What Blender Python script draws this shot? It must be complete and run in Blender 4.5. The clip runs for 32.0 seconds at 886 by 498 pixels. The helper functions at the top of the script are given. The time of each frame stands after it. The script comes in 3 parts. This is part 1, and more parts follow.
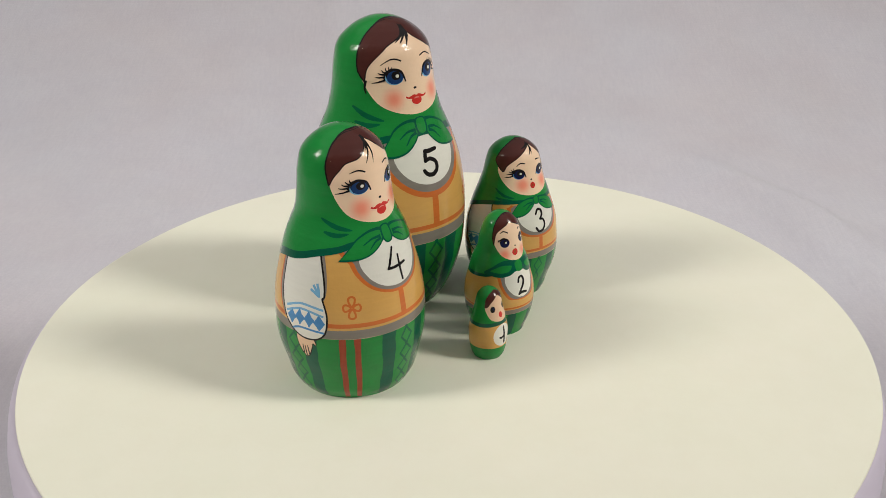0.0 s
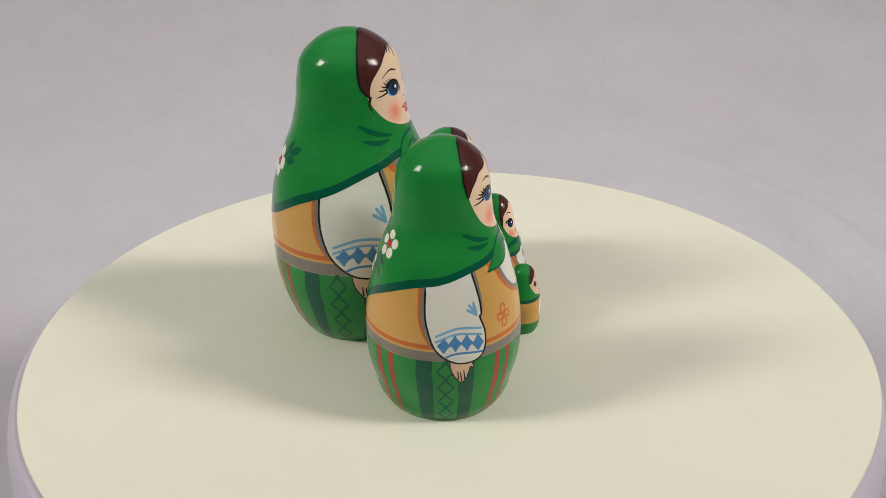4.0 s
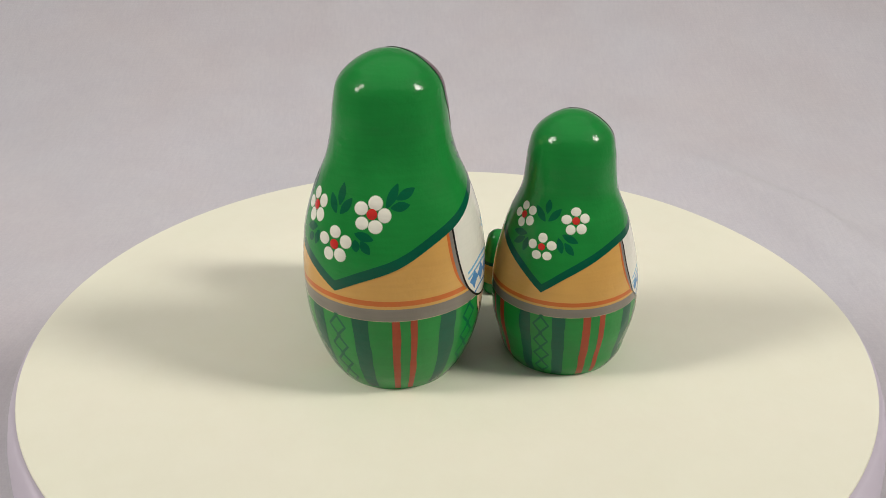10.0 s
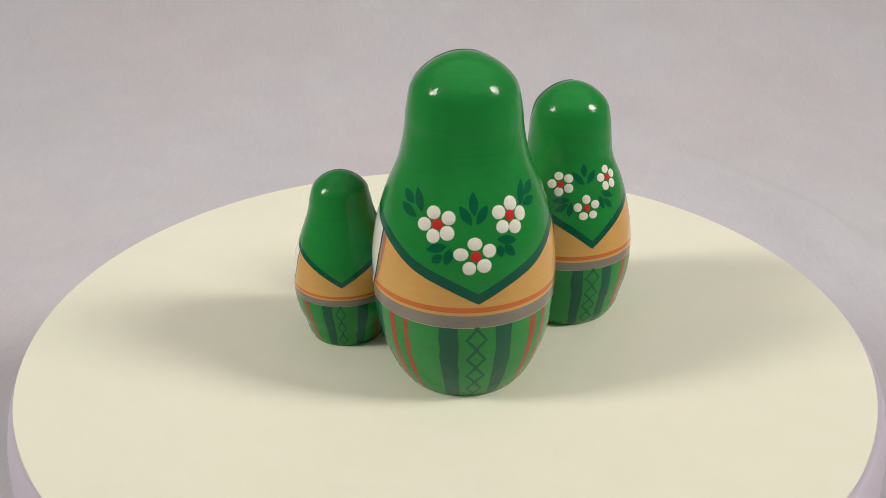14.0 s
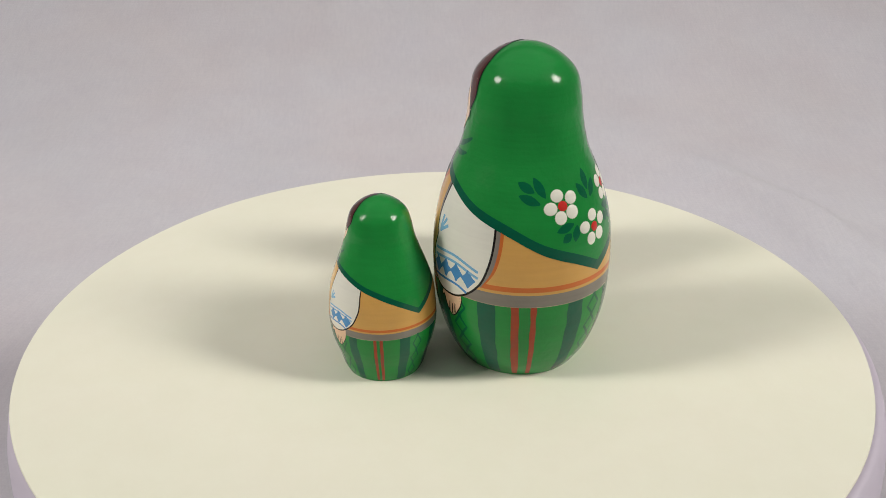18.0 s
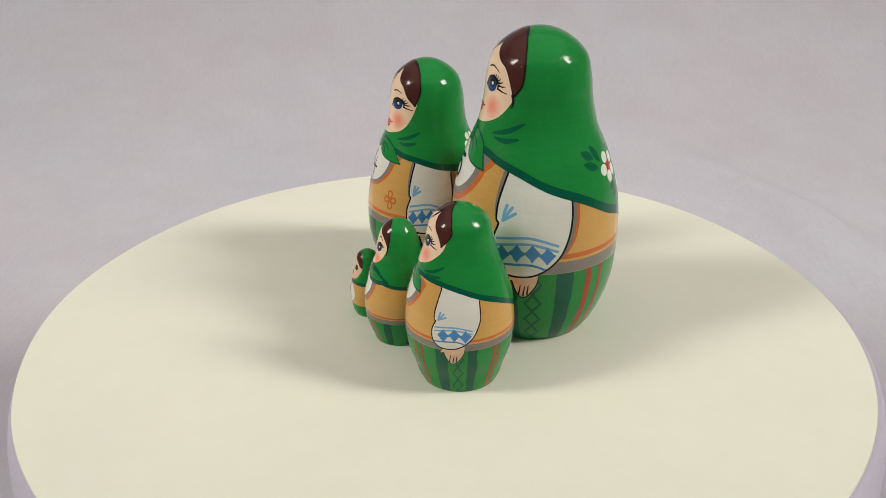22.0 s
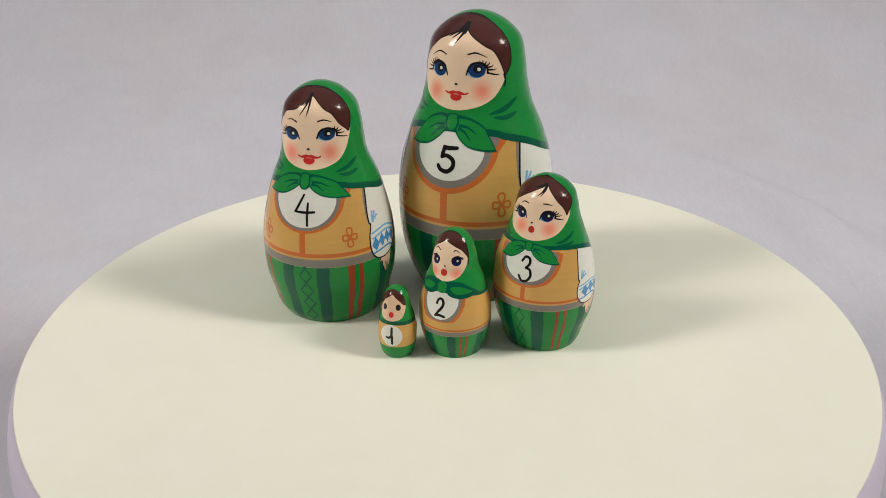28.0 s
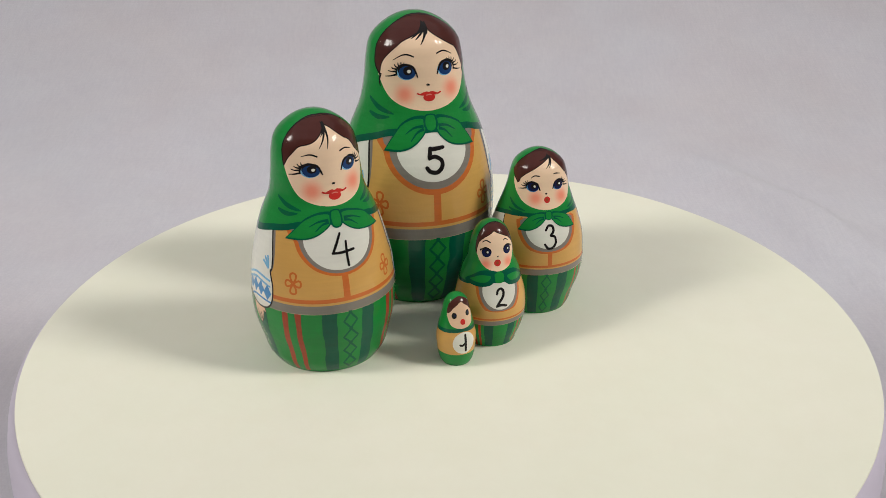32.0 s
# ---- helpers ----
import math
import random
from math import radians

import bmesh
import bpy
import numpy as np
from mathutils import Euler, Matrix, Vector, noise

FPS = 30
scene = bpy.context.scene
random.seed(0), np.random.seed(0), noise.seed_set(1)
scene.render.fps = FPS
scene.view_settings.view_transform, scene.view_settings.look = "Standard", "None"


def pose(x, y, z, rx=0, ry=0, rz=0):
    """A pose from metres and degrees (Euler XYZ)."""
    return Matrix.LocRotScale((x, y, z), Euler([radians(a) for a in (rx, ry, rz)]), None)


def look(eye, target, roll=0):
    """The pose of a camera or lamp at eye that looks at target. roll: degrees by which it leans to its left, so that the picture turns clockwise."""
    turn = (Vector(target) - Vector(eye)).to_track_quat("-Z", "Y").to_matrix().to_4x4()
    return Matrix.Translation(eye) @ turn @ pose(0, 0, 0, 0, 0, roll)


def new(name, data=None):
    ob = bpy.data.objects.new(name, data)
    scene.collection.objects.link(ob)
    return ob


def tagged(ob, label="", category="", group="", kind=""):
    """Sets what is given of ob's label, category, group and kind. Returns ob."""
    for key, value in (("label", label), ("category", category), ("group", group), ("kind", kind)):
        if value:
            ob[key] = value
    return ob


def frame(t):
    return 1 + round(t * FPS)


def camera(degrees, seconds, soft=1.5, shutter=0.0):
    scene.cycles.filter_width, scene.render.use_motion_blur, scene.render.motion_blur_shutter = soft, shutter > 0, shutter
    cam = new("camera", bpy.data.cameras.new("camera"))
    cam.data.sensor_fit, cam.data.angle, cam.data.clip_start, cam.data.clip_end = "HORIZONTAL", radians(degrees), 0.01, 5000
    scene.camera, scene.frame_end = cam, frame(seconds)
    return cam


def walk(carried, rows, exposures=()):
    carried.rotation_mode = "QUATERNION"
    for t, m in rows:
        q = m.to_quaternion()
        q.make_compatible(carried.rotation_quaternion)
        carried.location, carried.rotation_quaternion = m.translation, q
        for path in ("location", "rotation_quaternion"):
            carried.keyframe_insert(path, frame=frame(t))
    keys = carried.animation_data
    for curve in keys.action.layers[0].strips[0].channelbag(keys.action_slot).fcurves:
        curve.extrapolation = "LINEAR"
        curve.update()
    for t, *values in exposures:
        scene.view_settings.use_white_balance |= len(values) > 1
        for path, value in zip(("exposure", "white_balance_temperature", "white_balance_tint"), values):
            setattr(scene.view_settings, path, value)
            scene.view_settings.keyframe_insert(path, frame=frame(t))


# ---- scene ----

# ---- camera: stands still in front of the turning table ----
SPIN = 10.5241          # degrees a second, anticlockwise from above
cam = camera(52.88, 32.0, soft=0.8)
EYE = (0.0, -0.29114, 0.17027)
AIM = Matrix.Translation(EYE) @ Euler((radians(90 - 26.0535), 0, radians(0.1605))).to_matrix().to_4x4() @ pose(0, 0, 0, 0, 0, -0.4217)
walk(cam, [(0.0, AIM), (32.0, AIM)], exposures=[
    (0.0, -0.02, 6590, 10), (2.0, -0.03, 6600, 10), (3.0, -0.13, 6600, 10), (6.0, -0.02, 6640, 10), (13.0, 0.0, 6780, 10),
    (18.0, -0.01, 6620, 10), (24.0, -0.03, 6590, 10), (28.0, -0.03, 6470, 10), (32.0, -0.03, 6460, 10)])

# ---- light: two lamps at the sides and a broad unseen fill added overhead ----
def area_lamp(name, eye, target, size, watts, colour, spread=180, tall=1.0):
    data = bpy.data.lights.new(name, "AREA")
    data.shape, data.size, data.size_y, data.energy, data.color = "RECTANGLE", size, size * tall, watts, colour
    data.spread = radians(spread)
    ob = new(name, data)
    ob.matrix_world = look(eye, target)
    return ob


area_lamp("lamp_left", (-1.63, -0.42, 1.28), (0, 0.12, 0.11), 0.44, 2.85, (1.0, 0.965, 0.89), 60, 1.5)
area_lamp("lamp_right", (1.63, -0.39, 1.37), (0, 0.12, 0.11), 0.44, 3.45, (1.0, 0.965, 0.89), 60, 1.5)
# added panel nearly as wide as the ceiling, supplies the soft ambient light
area_lamp("overhead_fill", (0.0, 0.10, 2.05), (0, 0.10, 0.0), 3.4, 11.8, (0.94, 0.965, 1.0))
world = bpy.data.worlds.new("room_air")
scene.world = world
world.use_nodes = True
world.node_tree.nodes["Background"].inputs[0].default_value = (0.9, 0.92, 1.0, 1)
world.node_tree.nodes["Background"].inputs[1].default_value = 0.0


# ---- materials ----
def node_mat(name):
    m = bpy.data.materials.new(name)
    m.use_nodes = True
    nt = m.node_tree
    return m, nt, nt.nodes["Principled BSDF"]


def add(nt, kind, **values):
    n = nt.nodes.new(kind)
    for key, value in values.items():
        n.inputs[key.replace("_", " ")].default_value = value
    return n


def lacquer(name, rgb, rough=0.10, vary=0.10, cheeks=None, ripples=0.40, ripple_size=330.0):
    """Brushed paint under clear varnish: streaks along the turning direction, fine ripples in the gloss."""
    m, nt, b = node_mat(name)
    co = nt.nodes.new("ShaderNodeTexCoord")
    mp = nt.nodes.new("ShaderNodeMapping")
    mp.inputs["Scale"].default_value = (60, 60, 900)
    nt.links.new(co.outputs["Object"], mp.inputs[0])
    streak = add(nt, "ShaderNodeTexNoise", Scale=1.0, Detail=3.0)
    nt.links.new(mp.outputs[0], streak.inputs["Vector"])
    blot = add(nt, "ShaderNodeTexNoise", Scale=110.0, Detail=2.0)
    nt.links.new(co.outputs["Object"], blot.inputs["Vector"])
    both = nt.nodes.new("ShaderNodeMath")
    both.operation = "ADD"
    nt.links.new(streak.outputs[0], both.inputs[0])
    nt.links.new(blot.outputs[0], both.inputs[1])
    ramp = add(nt, "ShaderNodeMapRange")
    ramp.inputs["From Min"].default_value, ramp.inputs["From Max"].default_value = 0.6, 1.4
    ramp.inputs["To Min"].default_value, ramp.inputs["To Max"].default_value = 1 - vary, 1 + vary
    nt.links.new(both.outputs[0], ramp.inputs["Value"])
    mul = nt.nodes.new("ShaderNodeMix")
    mul.data_type, mul.blend_type = "RGBA", "MULTIPLY"
    mul.inputs[0].default_value = 1.0
    mul.inputs[6].default_value = (*rgb, 1)
    nt.links.new(ramp.outputs[0], mul.inputs[7])
    colour = mul.outputs[2]
    for place, radius, tint in cheeks or ():
        d = nt.nodes.new("ShaderNodeVectorMath")
        d.operation = "DISTANCE"
        d.inputs[1].default_value = place
        nt.links.new(co.outputs["Object"], d.inputs[0])
        f = add(nt, "ShaderNodeMapRange")
        f.interpolation_type = "SMOOTHSTEP"
        f.inputs["From Min"].default_value, f.inputs["From Max"].default_value = radius * 0.10, radius * 1.12
        f.inputs["To Min"].default_value, f.inputs["To Max"].default_value = 0.85, 0.0
        nt.links.new(d.outputs["Value"], f.inputs["Value"])
        mix = nt.nodes.new("ShaderNodeMix")
        mix.data_type = "RGBA"
        mix.inputs[7].default_value = (*tint, 1)
        nt.links.new(f.outputs[0], mix.inputs[0])
        nt.links.new(colour, mix.inputs[6])
        colour = mix.outputs[2]
    nt.links.new(colour, b.inputs["Base Color"])
    b.inputs["Roughness"].default_value = 0.38
    b.inputs["IOR"].default_value = 1.12
    b.inputs["Coat Weight"].default_value = 1.0
    b.inputs["Coat Roughness"].default_value = rough
    b.inputs["Coat IOR"].default_value = 1.34
    ripple = add(nt, "ShaderNodeTexNoise", Scale=ripple_size, Detail=3.0)
    nt.links.new(co.outputs["Object"], ripple.inputs["Vector"])
    bump = add(nt, "ShaderNodeBump", Strength=ripples, Distance=0.0005)
    ridged = nt.nodes.new("ShaderNodeMath")
    ridged.operation = "MULTIPLY_ADD"
    ridged.inputs[1].default_value = 0.22
    nt.links.new(streak.outputs[0], ridged.inputs[0])
    nt.links.new(ripple.outputs[0], ridged.inputs[2])
    nt.links.new(ridged.outputs[0], bump.inputs["Height"])
    nt.links.new(bump.outputs[0], b.inputs["Normal"])
    nt.links.new(bump.outputs[0], b.inputs["Coat Normal"])
    return m


GREEN = lacquer("green_lacquer", (0.012, 0.240, 0.045), vary=0.08)
THICK = lacquer("thick_green_lacquer", (0.012, 0.240, 0.045), vary=0.08, ripples=0.85, ripple_size=190.0)
DARK = lacquer("dark_green_paint", (0.0005, 0.095, 0.052))
LEAF = lacquer("leaf_green_paint", (0.001, 0.115, 0.050))
VEST = lacquer("ochre_paint", (0.66, 0.37, 0.105), vary=0.05)
ORANGE = lacquer("orange_paint", (0.60, 0.155, 0.035))
GREY = lacquer("grey_paint", (0.23, 0.205, 0.18))
WHITE = lacquer("white_paint", (0.78, 0.77, 0.70), vary=0.04)
PETAL = lacquer("cream_white_dabs", (0.84, 0.83, 0.74), rough=0.30, vary=0.08)
THIN = lacquer("thin_white_over_green", (0.40, 0.52, 0.36), rough=0.25, vary=0.15)
BLACK = lacquer("black_paint", (0.012, 0.010, 0.010))
HAIR = lacquer("brown_paint", (0.074, 0.021, 0.017), rough=0.11)
RED = lacquer("red_paint", (0.60, 0.035, 0.028))
STRIPE = lacquer("brick_red_paint", (0.36, 0.058, 0.022))
NAVY = lacquer("deep_blue_paint", (0.011, 0.044, 0.15))
INK = lacquer("ink_blue_paint", (0.008, 0.012, 0.060))
PALE = lacquer("pale_blue_paint", (0.20, 0.45, 0.68))
BLUE = lacquer("blue_paint", (0.075, 0.26, 0.55))
FLESH = lacquer("flesh_paint", (0.78, 0.53, 0.36), vary=0.04)
WORN = lacquer("worn_seam", (0.42, 0.34, 0.22), rough=0.5, vary=0.55)
PINK = lacquer("pink_paint", (0.70, 0.22, 0.17))
ROSE = (0.92, 0.25, 0.16)


# ---- the nesting dolls: a turned body with painted layers, one mesh each ----
KNOTS = (0, .04, .1, .2, .3, .4, .5, .6, .7, .78, .86, .92, .97, 1.0)


def hermite(xs, ys, x):
    """Smooth curve through the knots."""
    h, d = np.diff(xs), np.diff(ys) / np.diff(xs)
    m = np.concatenate([[d[0]], (d[:-1] * h[1:] + d[1:] * h[:-1]) / (h[1:] + h[:-1]), [d[-1]]])
    i = int(np.clip(np.searchsorted(xs, x) - 1, 0, len(xs) - 2))
    s = (min(max(x, 0), 1) - xs[i]) / h[i]
    return ((2 * s**3 - 3 * s**2 + 1) * ys[i] + (s**3 - 2 * s**2 + s) * h[i] * m[i]
            + (-2 * s**3 + 3 * s**2) * ys[i + 1] + (s**3 - s**2) * h[i] * m[i + 1])


def flow(points, n=8, closed=False):
    """Catmull-Rom curve through 2D points."""
    p = [np.array(a, float) for a in points]
    k = len(p)
    out = []
    for i in range(k if closed else k - 1):
        a, b, c, d = ((p[(i + j) % k] if closed else p[min(max(i + j, 0), k - 1)]) for j in (-1, 0, 1, 2))
        for s in np.arange(n) / n:
            out.append(0.5 * (2 * b + (c - a) * s + (2 * a - 5 * b + 4 * c - d) * s**2 + (3 * b - a - 3 * c + d) * s**3))
    if not closed:
        out.append(p[-1])
    return out


class Doll:
    """Places are given as degrees round the axis (0 in front, positive towards the doll's left arm) and height as a share of the whole."""

    def __init__(self, height, radii, seam, remap):
        self.h, self.seam = height, seam
        self.r2 = np.array([r * r for r in radii] + [0.0])
        self.table = np.array([hermite(np.array(KNOTS), self.r2, v) for v in np.linspace(0, 1, 801)])
        self.remap = remap
        self.verts, self.norms, self.faces, self.slots, self.mats = [], [], [], [], []
        self.coat = height * 1.4e-4
        self.shift, self.broad, self.lean, self.crown = 0.0, 1.0, 0.0, .992
        vs = np.linspace(0, 1, 801)
        arc = np.concatenate([[0], np.cumsum(np.hypot(np.diff(vs), np.diff(np.sqrt(np.maximum(self.table, 0)))))])
        self.rows = np.interp(np.arange(0, arc[-1], 0.010), arc, vs)

    def w(self, v):
        """Height in the common design to height on this doll."""
        return float(np.interp(v, self.remap[0], self.remap[1]))

    def rad(self, v):
        r = math.sqrt(max(np.interp(v, np.linspace(0, 1, 801), self.table), 0))
        return r

    def slot(self, mat):
        if mat not in self.mats:
            self.mats.append(mat)
        return self.mats.index(mat)

    def vert(self, th, v, layer):
        v = min(max(v, 0.0), 0.9995)
        a, r = radians(th + self.shift - 90), self.rad(v)
        e = 0.004
        lo, hi = max(v - e, 0.0005), min(v + e, 0.9995)
        slope = (math.sqrt(max(np.interp(hi, np.linspace(0, 1, 801), self.table), 0))
                 - math.sqrt(max(np.interp(lo, np.linspace(0, 1, 801), self.table), 0))) / (hi - lo)
        n = Vector((math.cos(a), math.sin(a), -slope)).normalized()
        p = Vector((r * math.cos(a), r * math.sin(a), v)) * self.h + n * self.coat * layer
        p.y -= self.lean * p.z
        self.verts.append(p)
        self.norms.append(n)
        return len(self.verts) - 1

    def face(self, ids, mat):
        self.faces.append(ids)
        self.slots.append(self.slot(mat))

    def body(self, bands):
        """The turned body. bands: (top height, paint) from below."""
        rows = [0.0, 0.004, 0.012, 0.025] + list(np.arange(0.04, 0.955, 0.012)) + [1 - 0.05 * (1 - k / 18) ** 2 for k in range(18)] + [self.seam - 0.0006, self.seam + 0.0006]
        rows += [b for b, _ in bands if b < 1]
        rows = sorted(set(round(v, 5) for v in rows if v < 0.9995))
        n = 144
        grid = []
        for v in rows:
            grid.append([self.vert(360 * j / n, v, 0) for j in range(n)])
        for a, b, v in zip(grid, grid[1:], [(p + q) / 2 for p, q in zip(rows, rows[1:])]):
            paint = next(m for top, m in bands if v < top)
            for j in range(n):
                self.face((a[j], a[(j + 1) % n], b[(j + 1) % n], b[j]), paint)
        self.verts.append(Vector((0, -self.lean * self.h, self.h)))
        self.norms.append(Vector((0, 0, 1)))
        top = len(self.verts) - 1
        self.verts.append(Vector((0, 0, 0)))
        self.norms.append(Vector((0, 0, -1)))
        for j in range(n):
            self.face((grid[-1][j], grid[-1][(j + 1) % n], top), bands[-1][1])
            self.face((grid[0][(j + 1) % n], grid[0][j], top + 1), bands[0][1])

    def strip(self, low, high, a, b, mat, layer, nv=3, step=2.5, thin=None):
        n = max(int(abs(b - a) / step), 1)
        cols = []
        for j in range(n + 1):
            th = a + (b - a) * j / n
            cols.append([self.vert(th, low(th) + (high(th) - low(th)) * i / nv, layer if thin is None else layer + (thin - layer) * (i / nv) ** 2) for i in range(nv + 1)])
        for c, d in zip(cols, cols[1:]):
            for i in range(nv):
                self.face((c[i], d[i], d[i + 1], c[i + 1]), mat)

    def poly(self, points, mat, layer, n=6, grid=3.0):
        """A filled shape with a smooth outline; n=1 keeps its corners."""
        from mathutils.geometry import delaunay_2d_cdt
        k = 0.0045
        out = flow(points, n, True) if n > 1 else [np.array(p, float) for p in points]
        edge = [Vector((p[0] * k, p[1])) for p in out]
        inner = []
        xs, ys = [p[0] for p in out], [p[1] for p in out]

        def inside(x, y):
            c = False
            for p, q in zip(out, out[1:] + out[:1]):
                if (p[1] > y) != (q[1] > y) and x < p[0] + (y - p[1]) * (q[0] - p[0]) / (q[1] - p[1]):
                    c = not c
            return c
        for x in np.arange(min(xs) + grid / 2, max(xs), grid):
            for y in self.rows:
                if min(ys) < y < max(ys) and inside(x, y):
                    inner.append(Vector((x * k, y)))
        m = len(edge)
        vs, _, fs, _, _, _ = delaunay_2d_cdt(edge + inner, [(i, (i + 1) % m) for i in range(m)], [], 1, 1e-6)
        ids = [self.vert(p.x / k, p.y, layer) for p in vs]
        for f in fs:
            a, b, c = (vs[i] for i in f[:3])
            turn = (b.x - a.x) * (c.y - a.y) - (b.y - a.y) * (c.x - a.x)
            f = [ids[i] for i in f]
            self.face(tuple(f if turn > 0 else f[::-1]), mat)

    def blob(self, th, v, rx, rz, mat, layer, turn=0.0, n=18, leaf=0.0, puff=0.0):
        """An oval dab of paint, radii as shares of the height; leaf > 0 sharpens its ends."""
        r = self.rad(v)
        ids = [self.vert(th, v, layer + puff)]
        rings = np.linspace(0, 1, 3 + int(max(rx, rz) / max(r, 0.05) / 0.06))[1:]
        for q in rings:
            for j in range(n):
                a = 2 * math.pi * j / n
                x, z = rx * q * math.cos(a), rz * q * math.sin(a)
                if leaf:
                    x *= 1 - leaf * abs(math.sin(a)) ** 2
                c, s = math.cos(radians(turn)), math.sin(radians(turn))
                x, z = c * x - s * z, s * x + c * z
                ids.append(self.vert(th + math.degrees(x / max(r, 0.02)), v + z, layer + puff * (1 - q**3)))
                if puff:
                    side = Vector((math.cos(radians(th - 90 + 90)) * x, math.sin(radians(th - 90 + 90)) * x, z))
                    self.norms[-1] = (self.norms[-1] + side * (24 * q)).normalized()
        for j in range(n):
            k = (j + 1) % n
            self.face((ids[0], ids[1 + j], ids[1 + k]), mat)
            for q in range(len(rings) - 1):
                a, b = 1 + n * q, 1 + n * (q + 1)
                self.face((ids[a + j], ids[b + j], ids[b + k], ids[a + k]), mat)

    def stroke(self, points, width, mat, layer, taper=(1.0, 1.0), n=7, swell=0.0):
        """A brush stroke along a smooth line; width as a share of the height."""
        path = flow(points, n)
        m = len(path)
        across = 2 + int(math.degrees(width / max(self.rad(min(max(points[0][1], 0.01), 0.98)), 0.05)) / 2.5)
        last = None
        for i, p in enumerate(path):
            a, b = path[max(i - 1, 0)], path[min(i + 1, m - 1)]
            r = max(self.rad(min(max(p[1], 0.001), 0.999)), 0.02)
            d = np.array([radians(b[0] - a[0]) * r, b[1] - a[1]])
            d /= max(np.linalg.norm(d), 1e-9)
            u = i / (m - 1)
            half = width / 2 * (taper[0] + (taper[1] - taper[0]) * u + swell * math.sin(math.pi * u))
            x, z = -d[1] * half, d[0] * half
            pair = [self.vert(p[0] + math.degrees(s * x / r), p[1] + s * z, layer) for s in np.linspace(1, -1, across)]
            for j in range(across - 1 if last else 0):
                self.face((last[j + 1], pair[j + 1], pair[j], last[j]), mat)
            last = pair

    def front(self, points):
        """From places on the front as seen square on (sideways as a share of the height) to degrees and height."""
        return [(math.degrees(math.asin(max(-0.98, min(0.98, x / max(self.rad(z), 0.02))))), z) for x, z in points]

    def finish(self, name):
        me = bpy.data.meshes.new(name)
        me.from_pydata(self.verts, [], self.faces)
        for m in self.mats:
            me.materials.append(m)
        me.polygons.foreach_set("material_index", self.slots)
        me.polygons.foreach_set("use_smooth", [True] * len(self.faces))
        me.normals_split_custom_set_from_vertices(self.norms)
        me.update()
        return new(name, me)


def digit(d, which, th, v, size, thick):
    """The painted number: strokes in a box two thirds as wide as it is high."""
    shapes = {
        "5": [[(0.42, 0.47), (0.0, 0.44), (-0.22, 0.46)], [(-0.20, 0.47), (-0.27, 0.08)],
              [(-0.27, 0.08), (-0.02, 0.14), (0.27, -0.02), (0.28, -0.28), (0.05, -0.48), (-0.25, -0.44), (-0.40, -0.28)]],
        "4": [[(0.0, 0.48), (-0.30, -0.06)], [(-0.32, -0.07), (0.0, -0.08), (0.40, -0.05)], [(0.17, 0.22), (0.14, -0.15), (0.15, -0.5)]],
        "3": [[(-0.24, 0.30), (-0.08, 0.48), (0.16, 0.44), (0.20, 0.24), (0.02, 0.06)],
              [(0.02, 0.06), (0.24, 0.0), (0.30, -0.24), (0.12, -0.46), (-0.14, -0.48), (-0.30, -0.30)]],
        "2": [[(-0.30, 0.22), (-0.20, 0.44), (0.06, 0.50), (0.24, 0.32), (0.16, 0.06), (-0.12, -0.22), (-0.32, -0.46)],
              [(-0.34, -0.46), (0.0, -0.40), (0.38, -0.46)]],
        "1": [[(0.06, 0.5), (0.06, 0.0), (0.08, -0.5)], [(0.05, 0.02), (-0.12, -0.12), (-0.26, -0.08)]],
    }
    r = d.rad(v) / {"5": 0.92, "4": 0.93, "3": 0.80, "2": 0.72, "1": 1.0}[which]
    for line in shapes[which]:
        d.stroke([(th + math.degrees(x * size / r), v + z * size) for x, z in line], thick, BLACK, 7.5, taper=(0.9, 1.0), swell=0.15)
        for x, z in (line[0], line[-1]):
            d.blob(th + math.degrees(x * size / r), v + z * size, thick * 0.47, thick * 0.47, BLACK, 7.8, n=12)


def scarf_edge(heights):
    """Height of the scarf's lower edge round the doll, from the front to the tip at the back."""
    line = flow(list(zip((0, 35, 50, 70, 92, 117, 140, 162, 180), heights)), 6)

    def at(th):
        t = abs((th + 180) % 360 - 180)
        return float(np.interp(t, [p[0] for p in line], [p[1] for p in line]))
    return at


